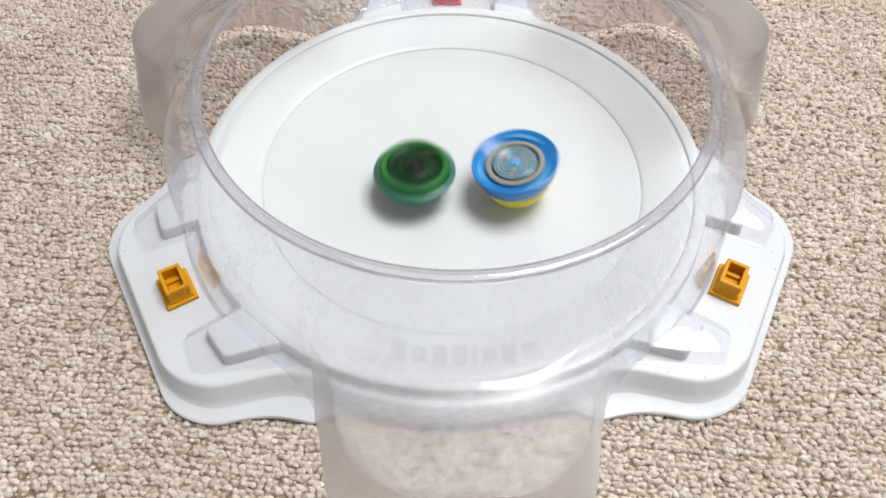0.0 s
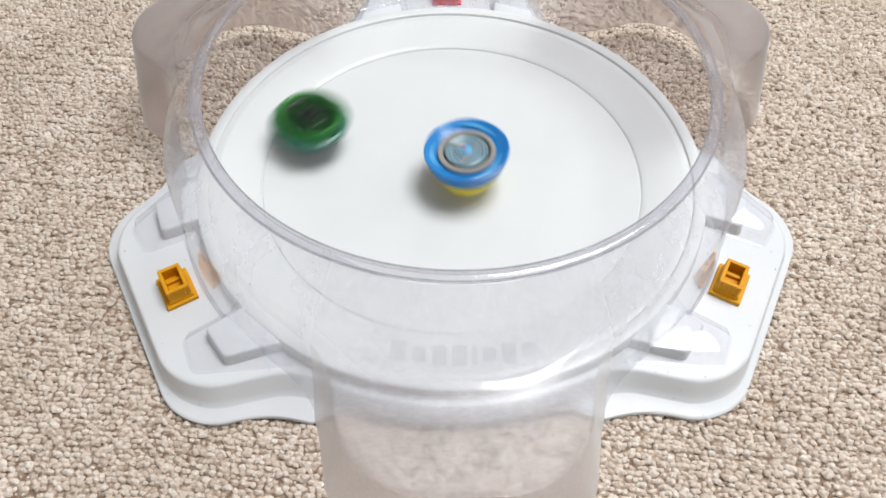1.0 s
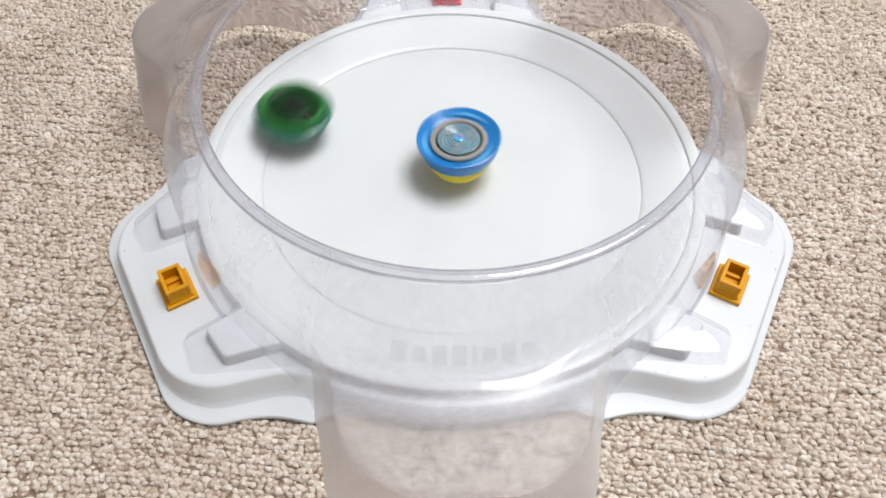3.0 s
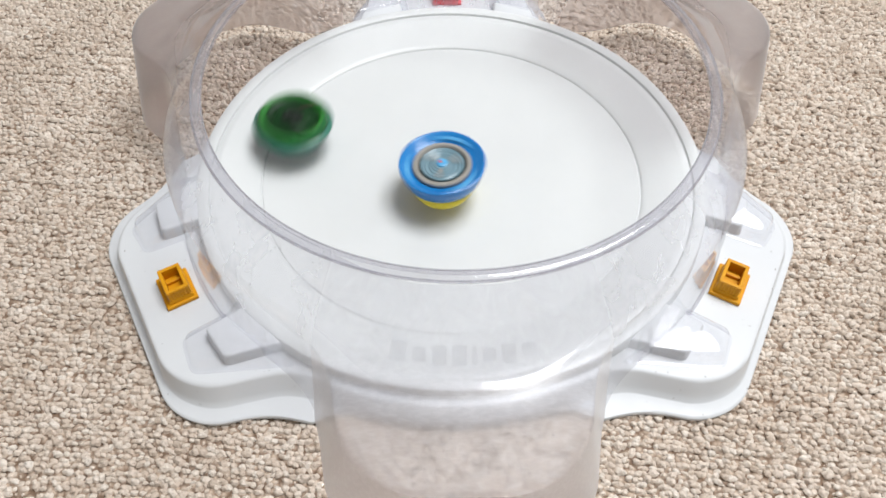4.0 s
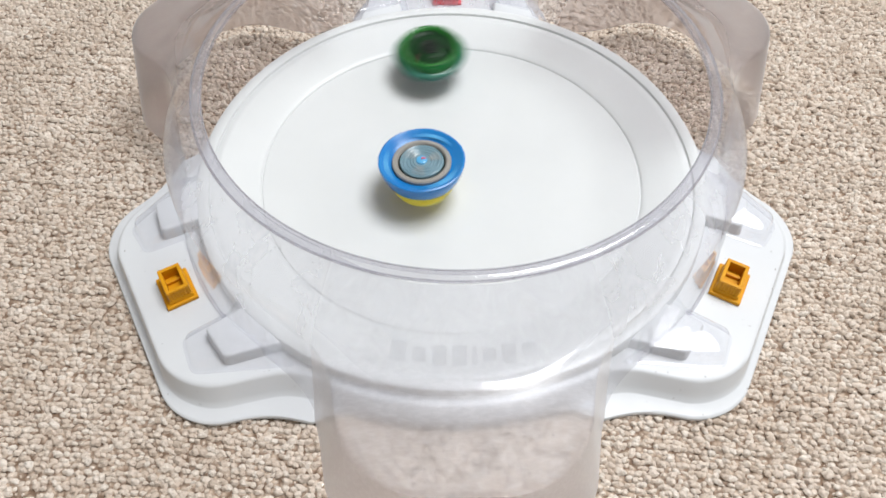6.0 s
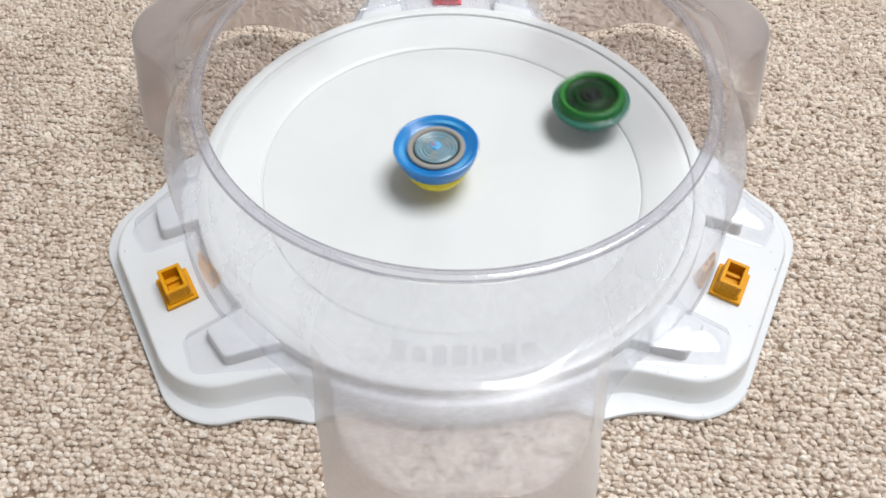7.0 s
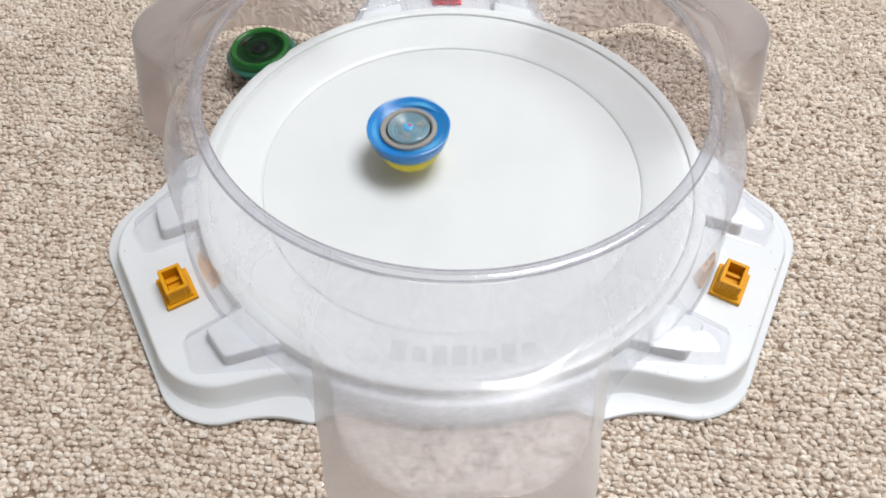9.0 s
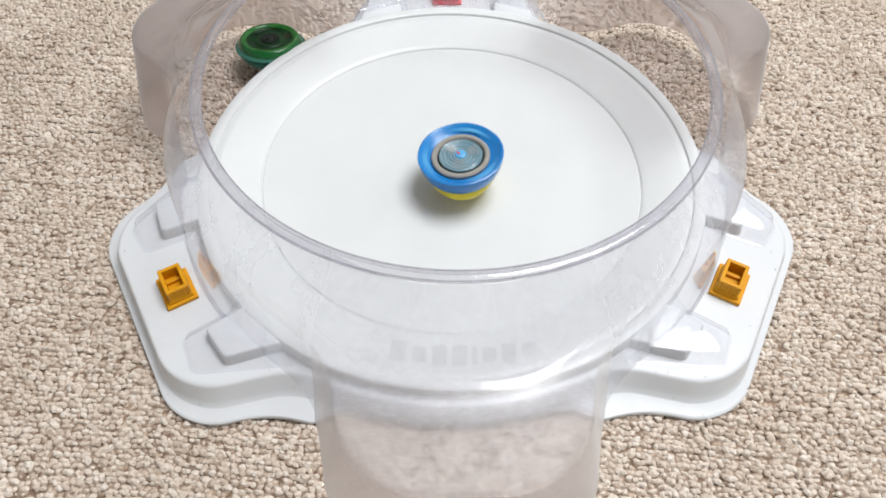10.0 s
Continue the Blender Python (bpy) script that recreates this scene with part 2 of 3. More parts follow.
# ---- carpet loops ----
def carpet_loops():
    """Rows of small lumpy wool loops, each a low dome with its own turn, size and height."""
    rng = np.random.default_rng(5)
    ring, levels = 7, 3
    base = []
    for j in range(levels):
        f = j / levels
        for i in range(ring):
            a = 2 * math.pi * (i + 0.5 * (j % 2)) / ring
            base.append((math.cos(a) * math.cos(f * 1.45), math.sin(a) * math.cos(f * 1.45), math.sin(f * 1.5)))
    base.append((0, 0, 1.0))
    base = np.array(base)
    tris = []
    for j in range(levels - 1):
        for i in range(ring):
            a, b = j * ring + i, j * ring + (i + 1) % ring
            tris += [(a, b, a + ring), (b, b + ring, a + ring)]
    top = (levels - 1) * ring
    for i in range(ring):
        tris.append((top + i, top + (i + 1) % ring, len(base) - 1))
    tris = np.array(tris)
    pitch_x, pitch_y = 0.0028, 0.0026
    spots = []
    rows = int(0.47 / pitch_y)
    for j in range(rows):
        y = -0.22 + j * pitch_y
        for i in range(int(0.72 / pitch_x)):
            x = -0.36 + (i + 0.5 * (j % 2)) * pitch_x
            spots.append((x, y))
    spots = np.array(spots)
    spots += rng.normal(0, 1.0, spots.shape) * np.array((0.00065, 0.00042))
    spots[:, 1] -= 0.10 * spots[:, 0] + 0.0012 * np.sin(spots[:, 0] * 55)
    keep = np.hypot(spots[:, 0], spots[:, 1]) > 0.139
    spots = spots[keep]
    n = len(spots)
    size = rng.uniform(0.00115, 0.00198, (n, 1, 1)) * np.stack([rng.uniform(1.0, 1.5, n), rng.uniform(0.75, 1.0, n), rng.uniform(0.7, 1.3, n)], 1)[:, None, :]
    turn = rng.normal(-0.1, 0.45, n)
    v = base[None] * (1 + rng.normal(0, 0.15, (n, len(base), 1))) * size
    c, s = np.cos(turn)[:, None], np.sin(turn)[:, None]
    v = np.stack([c * v[..., 0] - s * v[..., 1], s * v[..., 0] + c * v[..., 1], v[..., 2]], -1)
    v[..., 0] += spots[:, None, 0]
    v[..., 1] += spots[:, None, 1]
    # slightly skewed rows: every third one lies deeper
    row = (spots[:, 1] + 0.10 * spots[:, 0]) / 0.0072
    deep = np.clip(np.cos(2 * math.pi * row), 0, 1) ** 3 * 0.0012
    v[..., 2] += (rng.uniform(-0.0026, -0.0012, n) - deep)[:, None]
    faces = (tris[None] + (np.arange(n) * len(base))[:, None, None]).reshape(-1, 3)
    me = bpy.data.meshes.new("carpet_loops")
    me.vertices.add(n * len(base))
    me.vertices.foreach_set("co", v.reshape(-1))
    me.loops.add(len(faces) * 3)
    me.loops.foreach_set("vertex_index", faces.reshape(-1).astype(np.int32))
    me.polygons.add(len(faces))
    me.polygons.foreach_set("loop_start", np.arange(0, len(faces) * 3, 3, dtype=np.int32))
    me.update(calc_edges=True)
    me.shade_smooth()
    me.materials.append(LOOPS)
    return tagged(new("carpet_loops", me), "cream and tan wool loops of a berber carpet", "carpet", kind="stuff")


# ---- the arena base ----
WINGS, POCKETS = (90, 210, 330), (30, 150, 270)
PLATEAU = 0.0135


def dish_height(r):
    return 0.007 + 0.005 * (r / 0.106) ** 2 if r < 0.106 else 0.012 + (min(r, 0.1375) - 0.106) * 0.26


def arena_base():
    base = tagged(new("toy_arena"), "white plastic spinning top arena dish with three wings on carpet", "toy arena")
    # the dish with a fine groove inside its edge and a step ring further in
    profile = [(0.00001, dish_height(0))]
    for i in range(1, 27):
        r = 0.1045 * i / 26
        profile.append((r, dish_height(r)))
    profile += [(0.1059, 0.0120), (0.1063, 0.0115), (0.1069, 0.0115), (0.1073, 0.0122), (0.1079, 0.0126)]
    for i in range(1, 9):
        r = 0.1079 + 0.0241 * i / 8
        profile.append((r, dish_height(r) + 0.0002))
    profile += [(0.1326, dish_height(0.1326) - 0.0002), (0.1331, dish_height(0.1331) - 0.0002), (0.1336, 0.0202), (0.1352, 0.0208), (0.1380, 0.0210), (0.1394, 0.0206), (0.1400, 0.0197),
                (0.1403, 0.0180), (0.1408, 0.0140), (0.1408, 0.0130)]
    lathe("dish", profile, WHITE, base, "smooth white shallow dish with fine ring grooves", steps=192)
    # the flange and the three raised wings as one shell
    levels = [(0.0, 0.1600, 0.1856, 0.0660), (0.0016, 0.1600, 0.1856, 0.0660), (0.0022, 0.1597, 0.1852, 0.0656), (0.0024, 0.1590, 0.1846, 0.0649), (0.0027, 0.1506, 0.1824, 0.0601),
              (0.0031, 0.1500, 0.1820, 0.0595), (0.0060, 0.1484, 0.1812, 0.0578), (0.0090, 0.1466, 0.1805, 0.0562), (0.0122, 0.1448, 0.1798, 0.0546), (0.0130, 0.1442, 0.1795, 0.0541),
              (PLATEAU - 0.0001, 0.1436, 0.1789, 0.0535), (PLATEAU, 0.1413, 0.1779, 0.0525)]
    steps = 540
    verts, faces = [], []
    for z, core, reach, half in levels:
        ring = np.arange(steps) * 2 * math.pi / steps
        # the flange is broad beside the two side wings and narrow under the pockets; the back wing is slimmer
        away = np.abs((ring - radians(90) + math.pi / 3) % (2 * math.pi / 3) - math.pi / 3)
        back = np.abs(ring - radians(90)) < radians(60)
        core = np.minimum(core, np.where(back, 0.1470, 0.1490 + 0.0110 * np.clip((radians(39.5) - away) / radians(4), 0, 1)))
        half = np.where(back, half - 0.0115, half)
        for a, r in zip(ring, lobed(ring, core, reach, half, WINGS, 0.016 if z < 0.0025 else 0.010, 0.022, 0.30)):
            verts.append((r * math.cos(a), r * math.sin(a), z))
    for i in range(steps):
        a = 2 * math.pi * i / steps
        verts.append((0.1404 * math.cos(a), 0.1404 * math.sin(a), PLATEAU))
    for k in range(len(levels)):
        for i in range(steps):
            j = (i + 1) % steps
            faces.append((k * steps + i, k * steps + j, (k + 1) * steps + j, (k + 1) * steps + i))
    link_mesh("wing_shell", verts, faces, WING, base, "white raised wings with a flat flange round the foot")
    # raised lands that carry the rim out over each wing, on both sides of its socket
    land = [(0.1335, 0.0300, 0.0), (0.1562, 0.0325, 0.0030), (0.1536, 0.0530, 0.0040), (0.1265, 0.0592, 0.0)]
    for ax in WINGS:
        for side in (1, -1):
            block = moulded("raised_land", mirrored(land, side), [(PLATEAU - 0.0006, -0.0004), (0.0150, 0.0), (0.0194, 0.0007), (0.0201, 0.0011), (0.0204, 0.0018)], WING, base, "white raised land beside the socket")
            block.matrix_basis = pose(0, 0, 0, 0, 0, ax)
    return base


def connector(ax, mat, label, face):
    """A hollow plug socket: foot plate, open square sleeve with ribbed front, inner key."""
    ob = tagged(new("connector_socket"), label, "connector", "connector sockets")
    part("foot_plate", box_bm((0.0156, 0.0200, 0.0022), (0, 0, 0), 0.0007), mat, ob)
    part("shoulder", box_bm((0.0126, 0.0172, 0.0022), (-0.0002, 0, 0.0021), 0.0006, 0.95), mat, ob)
    for name, size, centre in (("sleeve_side", (0.0110, 0.0019, 0.0071), (-0.0004, 0.0068, 0.0035)), ("sleeve_side", (0.0110, 0.0019, 0.0071), (-0.0004, -0.0068, 0.0035)),
                               ("sleeve_end", (0.0019, 0.0121, 0.0071), (0.0042, 0, 0.0035)), ("sleeve_end", (0.0019, 0.0121, 0.0071), (-0.0050, 0, 0.0035)),
                               ("inner_key", (0.0082, 0.0020, 0.0022), (-0.0004, -0.0024 * face, 0.0040))):
        piece = part(name, box_bm(size, centre, 0.0005), mat, ob)
        if centre[1] * face > 0.006:
            front = piece
    for i in range(7):
        part("rib", box_bm((0.0009, 0.0006, 0.0066), (-0.0048 + 0.0015 * i, face * 0.0078, 0.0034), 0.0002), mat, front)
    ob.matrix_basis = pose(0, 0, 0, 0, 0, ax) @ pose(0.1597, 0.0 if ax == 90 else 0.0012 * face, PLATEAU, 0, 0, 0)
    return ob


# ---- the clear cover ----
# profile of a pocket: a steep outer wall, a round shoulder, a nearly level shelf, a hollow bend, the ring wall up to the lip
POCKET_Z = (0.0, 0.0570, 0.0592, 0.0604, 0.0612, 0.0626, 0.0645, 0.0660, 0.0668, 0.0671, 0.0676, 0.0690, 0.0750, 0.0870)
POCKET_R = (0.2045, 0.1975, 0.1969, 0.1950, 0.1895, 0.1790, 0.1690, 0.1620, 0.1585, 0.1560, 0.1545, 0.1515, 0.1405, 0.1215)


def cover_section(theta, z):
    """Radius of the cover at an angle and height: a bulging ring wall with three pockets."""
    core = 0.1500 - 0.08 * min(z, 0.062) - 0.0235 * (max(z - 0.062, 0) / 0.025) ** 1.5
    reach = float(np.interp(z, POCKET_Z, POCKET_R))
    half = 0.0540 - 0.20 * min(z, 0.062) - 0.1 * max(z - 0.062, 0)
    return lobed(theta, core, max(reach, core), half, POCKETS, 0.020, 0.029, 0.20)


def clear_cover():
    cover = tagged(new("arena_cover"), "clear plastic arena cover with three frosted pockets", "toy arena")
    heights = [0.007, 0.009, 0.011, PLATEAU + 0.0006, 0.018, 0.026, 0.034, 0.042, 0.050, 0.057, 0.0582, 0.0592, 0.0598, 0.0604, 0.0608, 0.0612, 0.0619, 0.0626, 0.0636, 0.0645,
               0.0653, 0.066, 0.0664, 0.0668, 0.0669, 0.0671, 0.0673, 0.0676, 0.0682, 0.069, 0.071, 0.073, 0.075, 0.078, 0.081, 0.084, 0.087]
    steps = 480
    ring = np.arange(steps) * 2 * math.pi / steps
    table = np.array([cover_section(ring, z) for z in heights])

    def strip(name, i0, i1, first, mat, label):
        verts, faces = [], []
        k = len(heights) - first
        for i in range(i0, i1 + 1):
            for m in range(first, len(heights)):
                r = table[m][i % steps]
                verts.append((r * math.cos(ring[i % steps]), r * math.sin(ring[i % steps]), heights[m]))
        for i in range(i1 - i0):
            for m in range(k - 1):
                faces.append((i * k + m, (i + 1) * k + m, (i + 1) * k + m + 1, i * k + m + 1))
        return link_mesh(name, verts, faces, mat, cover, label)

    for ax in POCKETS:
        i = round(ax / 360 * steps)
        scuffed = ax == 270
        # the two rear pockets reach round to the slim back wing
        strip("pocket", i - (42 if ax == 150 else 32), i + (42 if ax == 30 else 32), 0, SCUFFED if scuffed else CLEAR,
              "scratched milky clear pocket over the carpet" if scuffed else "frosted clear pocket open over the carpet")
    for ax in WINGS:
        i = round(ax / 360 * steps)
        wide = 38 if ax == 90 else 48
        strip("wall_panel", i - wide, i + wide, 3, PANEL, "clear curved wall panel")
    # rounded lip round the top opening
    lip = []
    for i in range(13):
        a = math.pi * (i / 12) * 1.6 - 0.9
        lip.append((0.1231 + 0.0029 * math.cos(a), 0.0870 + 0.0016 * math.sin(a)))
    rim = lathe("lip", lip, LIP, cover, "rounded clear lip of the round opening", steps=192)
    for r, z in ((0.1207, 0.0880), (0.1252, 0.0872)):
        ridge = [(r + 0.0004 * math.cos(radians(45 * i)), z + 0.0004 * math.sin(radians(45 * i))) for i in range(9)]
        lathe("lip_bead", ridge, LIP, rim, steps=192)
    # low clear tabs that step down over the wings
    tab_corners = [(0.1440, 0.0285, 0.0005), (0.1672, 0.0300, 0.0045), (0.1690, 0.0480, 0.0060), (0.1290, 0.0668, 0.0005)]
    for ax in WINGS:
        for side in (1, -1):
            tab = moulded("tab", mirrored(tab_corners, side), [(PLATEAU + 0.0004, -0.0013), (PLATEAU + 0.0010, -0.0011), (PLATEAU + 0.0012, 0.0), (0.0156, 0.0004), (0.0205, 0.0018), (0.0217, 0.0024), (0.0223, 0.0036)], TAB, cover, "low clear tab resting on the wing")
            tab.matrix_basis = pose(0, 0, 0, 0, 0, ax)
    # a thin turned-out foot along each wall panel, between its tabs
    for ax in WINGS[1:]:
        verts, faces = [], []
        section = [(0.1485, 0.0026), (0.1489, 0.0016), (0.1493, 0.0012), (0.1498, 0.0010), (0.1500, 0.0003)]
        for i in range(33):
            a = radians(ax) + radians(11.6) * (i / 16 - 1)
            verts += [(r * math.cos(a), r * math.sin(a), PLATEAU + z) for r, z in section]
        for i in range(32):
            faces += [(5 * i + m, 5 * i + 5 + m, 5 * i + 6 + m, 5 * i + 1 + m) for m in range(4)]
        link_mesh("foot_rim", verts, faces, LIP, cover, "thin turned-out clear foot")
    # raised clear bars on the front of the wall
    widths = (0.0075, 0.006, 0.0065, 0.0065, 0.0025, 0.006, 0.0065, 0.006)
    tall = (0.0085, 0.006, 0.0085, 0.0085, 0.0085, 0.006, 0.0085, 0.006)
    x = -0.0285
    for w, h in zip(widths, tall):
        cx = x + w / 2
        z = 0.0720
        a = math.atan2(-0.15, cx)
        for _ in range(3):
            r = float(cover_section(a, z))
            a = -math.acos(max(-1, min(1, cx / r)))
        r2 = float(cover_section(a, z + 0.003))
        tilt = math.degrees(math.atan2(0.003, r2 - r)) if r2 != r else 90
        bar = part("raised_bar", box_bm((w * 0.88, h * 0.90, 0.0018), (0, 0, -0.0006), 0.0008), MILK, cover)
        bar.matrix_basis = Matrix.Translation((r * math.cos(a), r * math.sin(a), z)) @ pose(0, 0, 0, 0, 0, math.degrees(a) + 90) @ pose(0, 0, 0, 180 - tilt, 0, 0)
        x += w + 0.0012
    cover.matrix_basis = pose(0.0012, 0, 0)
    for piece in cover.children:
        piece.visible_shadow = piece.data.materials[0] in (CLEAR, LIP)
    return cover


# ---- the spinning tops ----
def blue_top():
    top = tagged(new("spinning_top"), "blue and yellow plastic battle top spinning in the dish", "spinning top", "spinning tops")
    lathe("tip", [(0.0003, 0.0000), (0.0018, 0.0004), (0.0030, 0.0026), (0.0060, 0.0053), (0.0085, 0.0066)], LEMON, top)
    lathe("yellow_disc", [(0.0060, 0.0062), (0.0130, 0.0066), (0.0174, 0.0084), (0.0185, 0.0106), (0.0187, 0.0128), (0.0181, 0.0138), (0.0184, 0.0150), (0.0100, 0.0156)], LEMON, top, "yellow lower disc",
          wave=lambda a, r: 0.0006 * math.sin(3 * a) if r > 0.012 else 0)
    ring = lathe("blue_ring", [(0.0150, 0.0152), (0.0192, 0.0154), (0.0207, 0.0170), (0.0224, 0.0215), (0.0233, 0.0254), (0.0233, 0.0265), (0.0225, 0.0268), (0.0212, 0.0261), (0.0188, 0.0242), (0.0164, 0.0232),
                        (0.0150, 0.0229)], BLUE, top, "translucent blue outer ring", wave=lambda a, r: 0.0003 * math.sin(6 * a) if r > 0.021 else 0)
    for k in range(3):
        w = part("ring_facet", box_bm((0.0030, 0.0120, 0.0012), (0.0192, 0, 0.0243), 0.0004), SKY, ring, "lighter blue ring facet")
        w.matrix_basis = pose(0, 0, 0, 0, 0, 120 * k + 70)
    lathe("grey_ring", [(0.0159, 0.0227), (0.0160, 0.0247), (0.0154, 0.0253), (0.0138, 0.0254), (0.0130, 0.0248), (0.0127, 0.0237)], TAUPE, top, "taupe grey inner ring")
    lathe("dark_groove", [(0.0131, 0.0238), (0.0118, 0.0239), (0.0114, 0.0243)], DARK, top)
    cap = lathe("centre_cap", [(0.0119, 0.0237), (0.0118, 0.0250), (0.0111, 0.0254), (0.0103, 0.0250), (0.0096, 0.0254), (0.0088, 0.0249), (0.0080, 0.0247), (0.0073, 0.0252), (0.0065, 0.0248), (0.0057, 0.0254), (0.0050, 0.0251), (0.0043, 0.0256), (0.0030, 0.0255)], PALE, top, "pale blue centre cap",
          wave=lambda a, r: 0.0005 * math.sin(4 * a) if 0.007 < r < 0.0112 else 0)
    hub = lathe("hub", [(0.0031, 0.0253), (0.0028, 0.0261), (0.0020, 0.0264), (0.0003, 0.0264)], SKY, top, "small blue hub")
    part("hub_mark", box_bm((0.0024, 0.0010, 0.0004), (0.0010, 0.0008, 0.0262), 0.0001), RED, hub, "small red hub mark")
    for k in range(3):
        w = part("cap_vane", box_bm((0.0062, 0.0018, 0.0010), (0.0076, 0, 0.0249), 0.0003), TAUPE, cap)
        w.matrix_basis = pose(0, 0, 0, 0, 0, 120 * k + 20)
    return top


def green_top():
    top = tagged(new("spinning_top"), "dark green plastic battle top with a smoky centre", "spinning top", "spinning tops")
    lathe("tip", [(0.0003, 0.0000), (0.0022, 0.0005), (0.0036, 0.0032), (0.0062, 0.0082), (0.0090, 0.0100)], TEAL, top)
    lathe("teal_disc", [(0.0060, 0.0090), (0.0140, 0.0095), (0.0188, 0.0111), (0.0203, 0.0130), (0.0205, 0.0152), (0.0192, 0.0166), (0.0100, 0.0171)], TEAL, top, "teal green lower disc",
          wave=lambda a, r: 0.0006 * math.sin(3 * a) if r > 0.012 else 0)
    lathe("green_ring", [(0.0150, 0.0185), (0.0198, 0.0186), (0.0203, 0.0192), (0.0200, 0.0204), (0.0193, 0.0219), (0.0185, 0.0227), (0.0176, 0.0233)], GREEN, top, "dark green outer ring",
          wave=lambda a, r: 0.0004 * math.sin(4 * a) if r > 0.0199 else 0)
    lathe("lip_ring", [(0.0190, 0.0168), (0.0217, 0.0169), (0.0224, 0.0174), (0.0224, 0.0180), (0.0216, 0.0187), (0.0206, 0.0191), (0.0198, 0.0192)], GREYGREEN, top, "grey green lip ring")
    lathe("rim_ring", [(0.0180, 0.0229), (0.0179, 0.0236), (0.0172, 0.0238), (0.0163, 0.0235), (0.0154, 0.0227), (0.0148, 0.0218)], BRIGHT, top, "brighter green rim")
    bowl = lathe("centre_bowl", [(0.0150, 0.0221), (0.0142, 0.0213), (0.0120, 0.0209), (0.0100, 0.0212), (0.0094, 0.0219), (0.0084, 0.0222), (0.0070, 0.0219), (0.0062, 0.0221)], SMOKE, top, "smoky dark centre")
    lathe("hub", [(0.0062, 0.0216), (0.0060, 0.0227), (0.0050, 0.0231), (0.0040, 0.0229), (0.0034, 0.0226), (0.0028, 0.0231), (0.0020, 0.0234), (0.0003, 0.0235)], DARK, top, "black ridged hub")
    for k in range(3):
        w = part("centre_vane", box_bm((0.0046, 0.0020, 0.0012), (0.0122, 0, 0.0209), 0.0003), DARK if k else MAROON, bowl)
        w.matrix_basis = pose(0, 0, 0, 0, 0, 120 * k + 50)
    return top


room()
carpet_loops()
arena_base()
connector(210, YELLOW, "amber yellow hollow connector socket on the white wing", 1)
connector(330, YELLOW, "amber yellow hollow connector socket on the white wing", -1)
connector(90, RED, "red hollow connector socket on the white wing", 1)
clear_cover()
BLUE_TOP = blue_top()
GREEN_TOP = green_top()


# ---- what moves ----
def spun(rows, per_step, slow_from=99.0, slow=1.0):
    """Glides through the rows in thirtieths of a second and spins the top about its own axis."""
    out, turn = [], 0.0
    times = [t for t, _ in rows]
    place = [np.array(m.translation) for _, m in rows]
    axis = [np.array(m.to_3x3().col[2]) for _, m in rows]
    for f in range(301):
        t = f / 30
        i = max(0, min(len(rows) - 2, int(np.searchsorted(times, t + 1e-6)) - 1))
        s = (t - times[i]) / (times[i + 1] - times[i])
        a, b, c, d = max(i - 1, 0), i, i + 1, min(i + 2, len(rows) - 1)

        def glide(p):
            return 0.5 * (2 * p[b] + (p[c] - p[a]) * s + (2 * p[a] - 5 * p[b] + 4 * p[c] - p[d]) * s * s + (3 * p[b] - p[a] - 3 * p[c] + p[d]) * s ** 3)

        x, n = glide(place), Vector(glide(axis)).normalized()
        lean = Vector((0, 0, 1)).rotation_difference(n).to_matrix().to_4x4()
        out.append((t, Matrix.Translation(x) @ lean @ pose(0, 0, 0, 0, 0, turn)))
        turn += per_step * (slow if t > slow_from else 1.0)
    return out


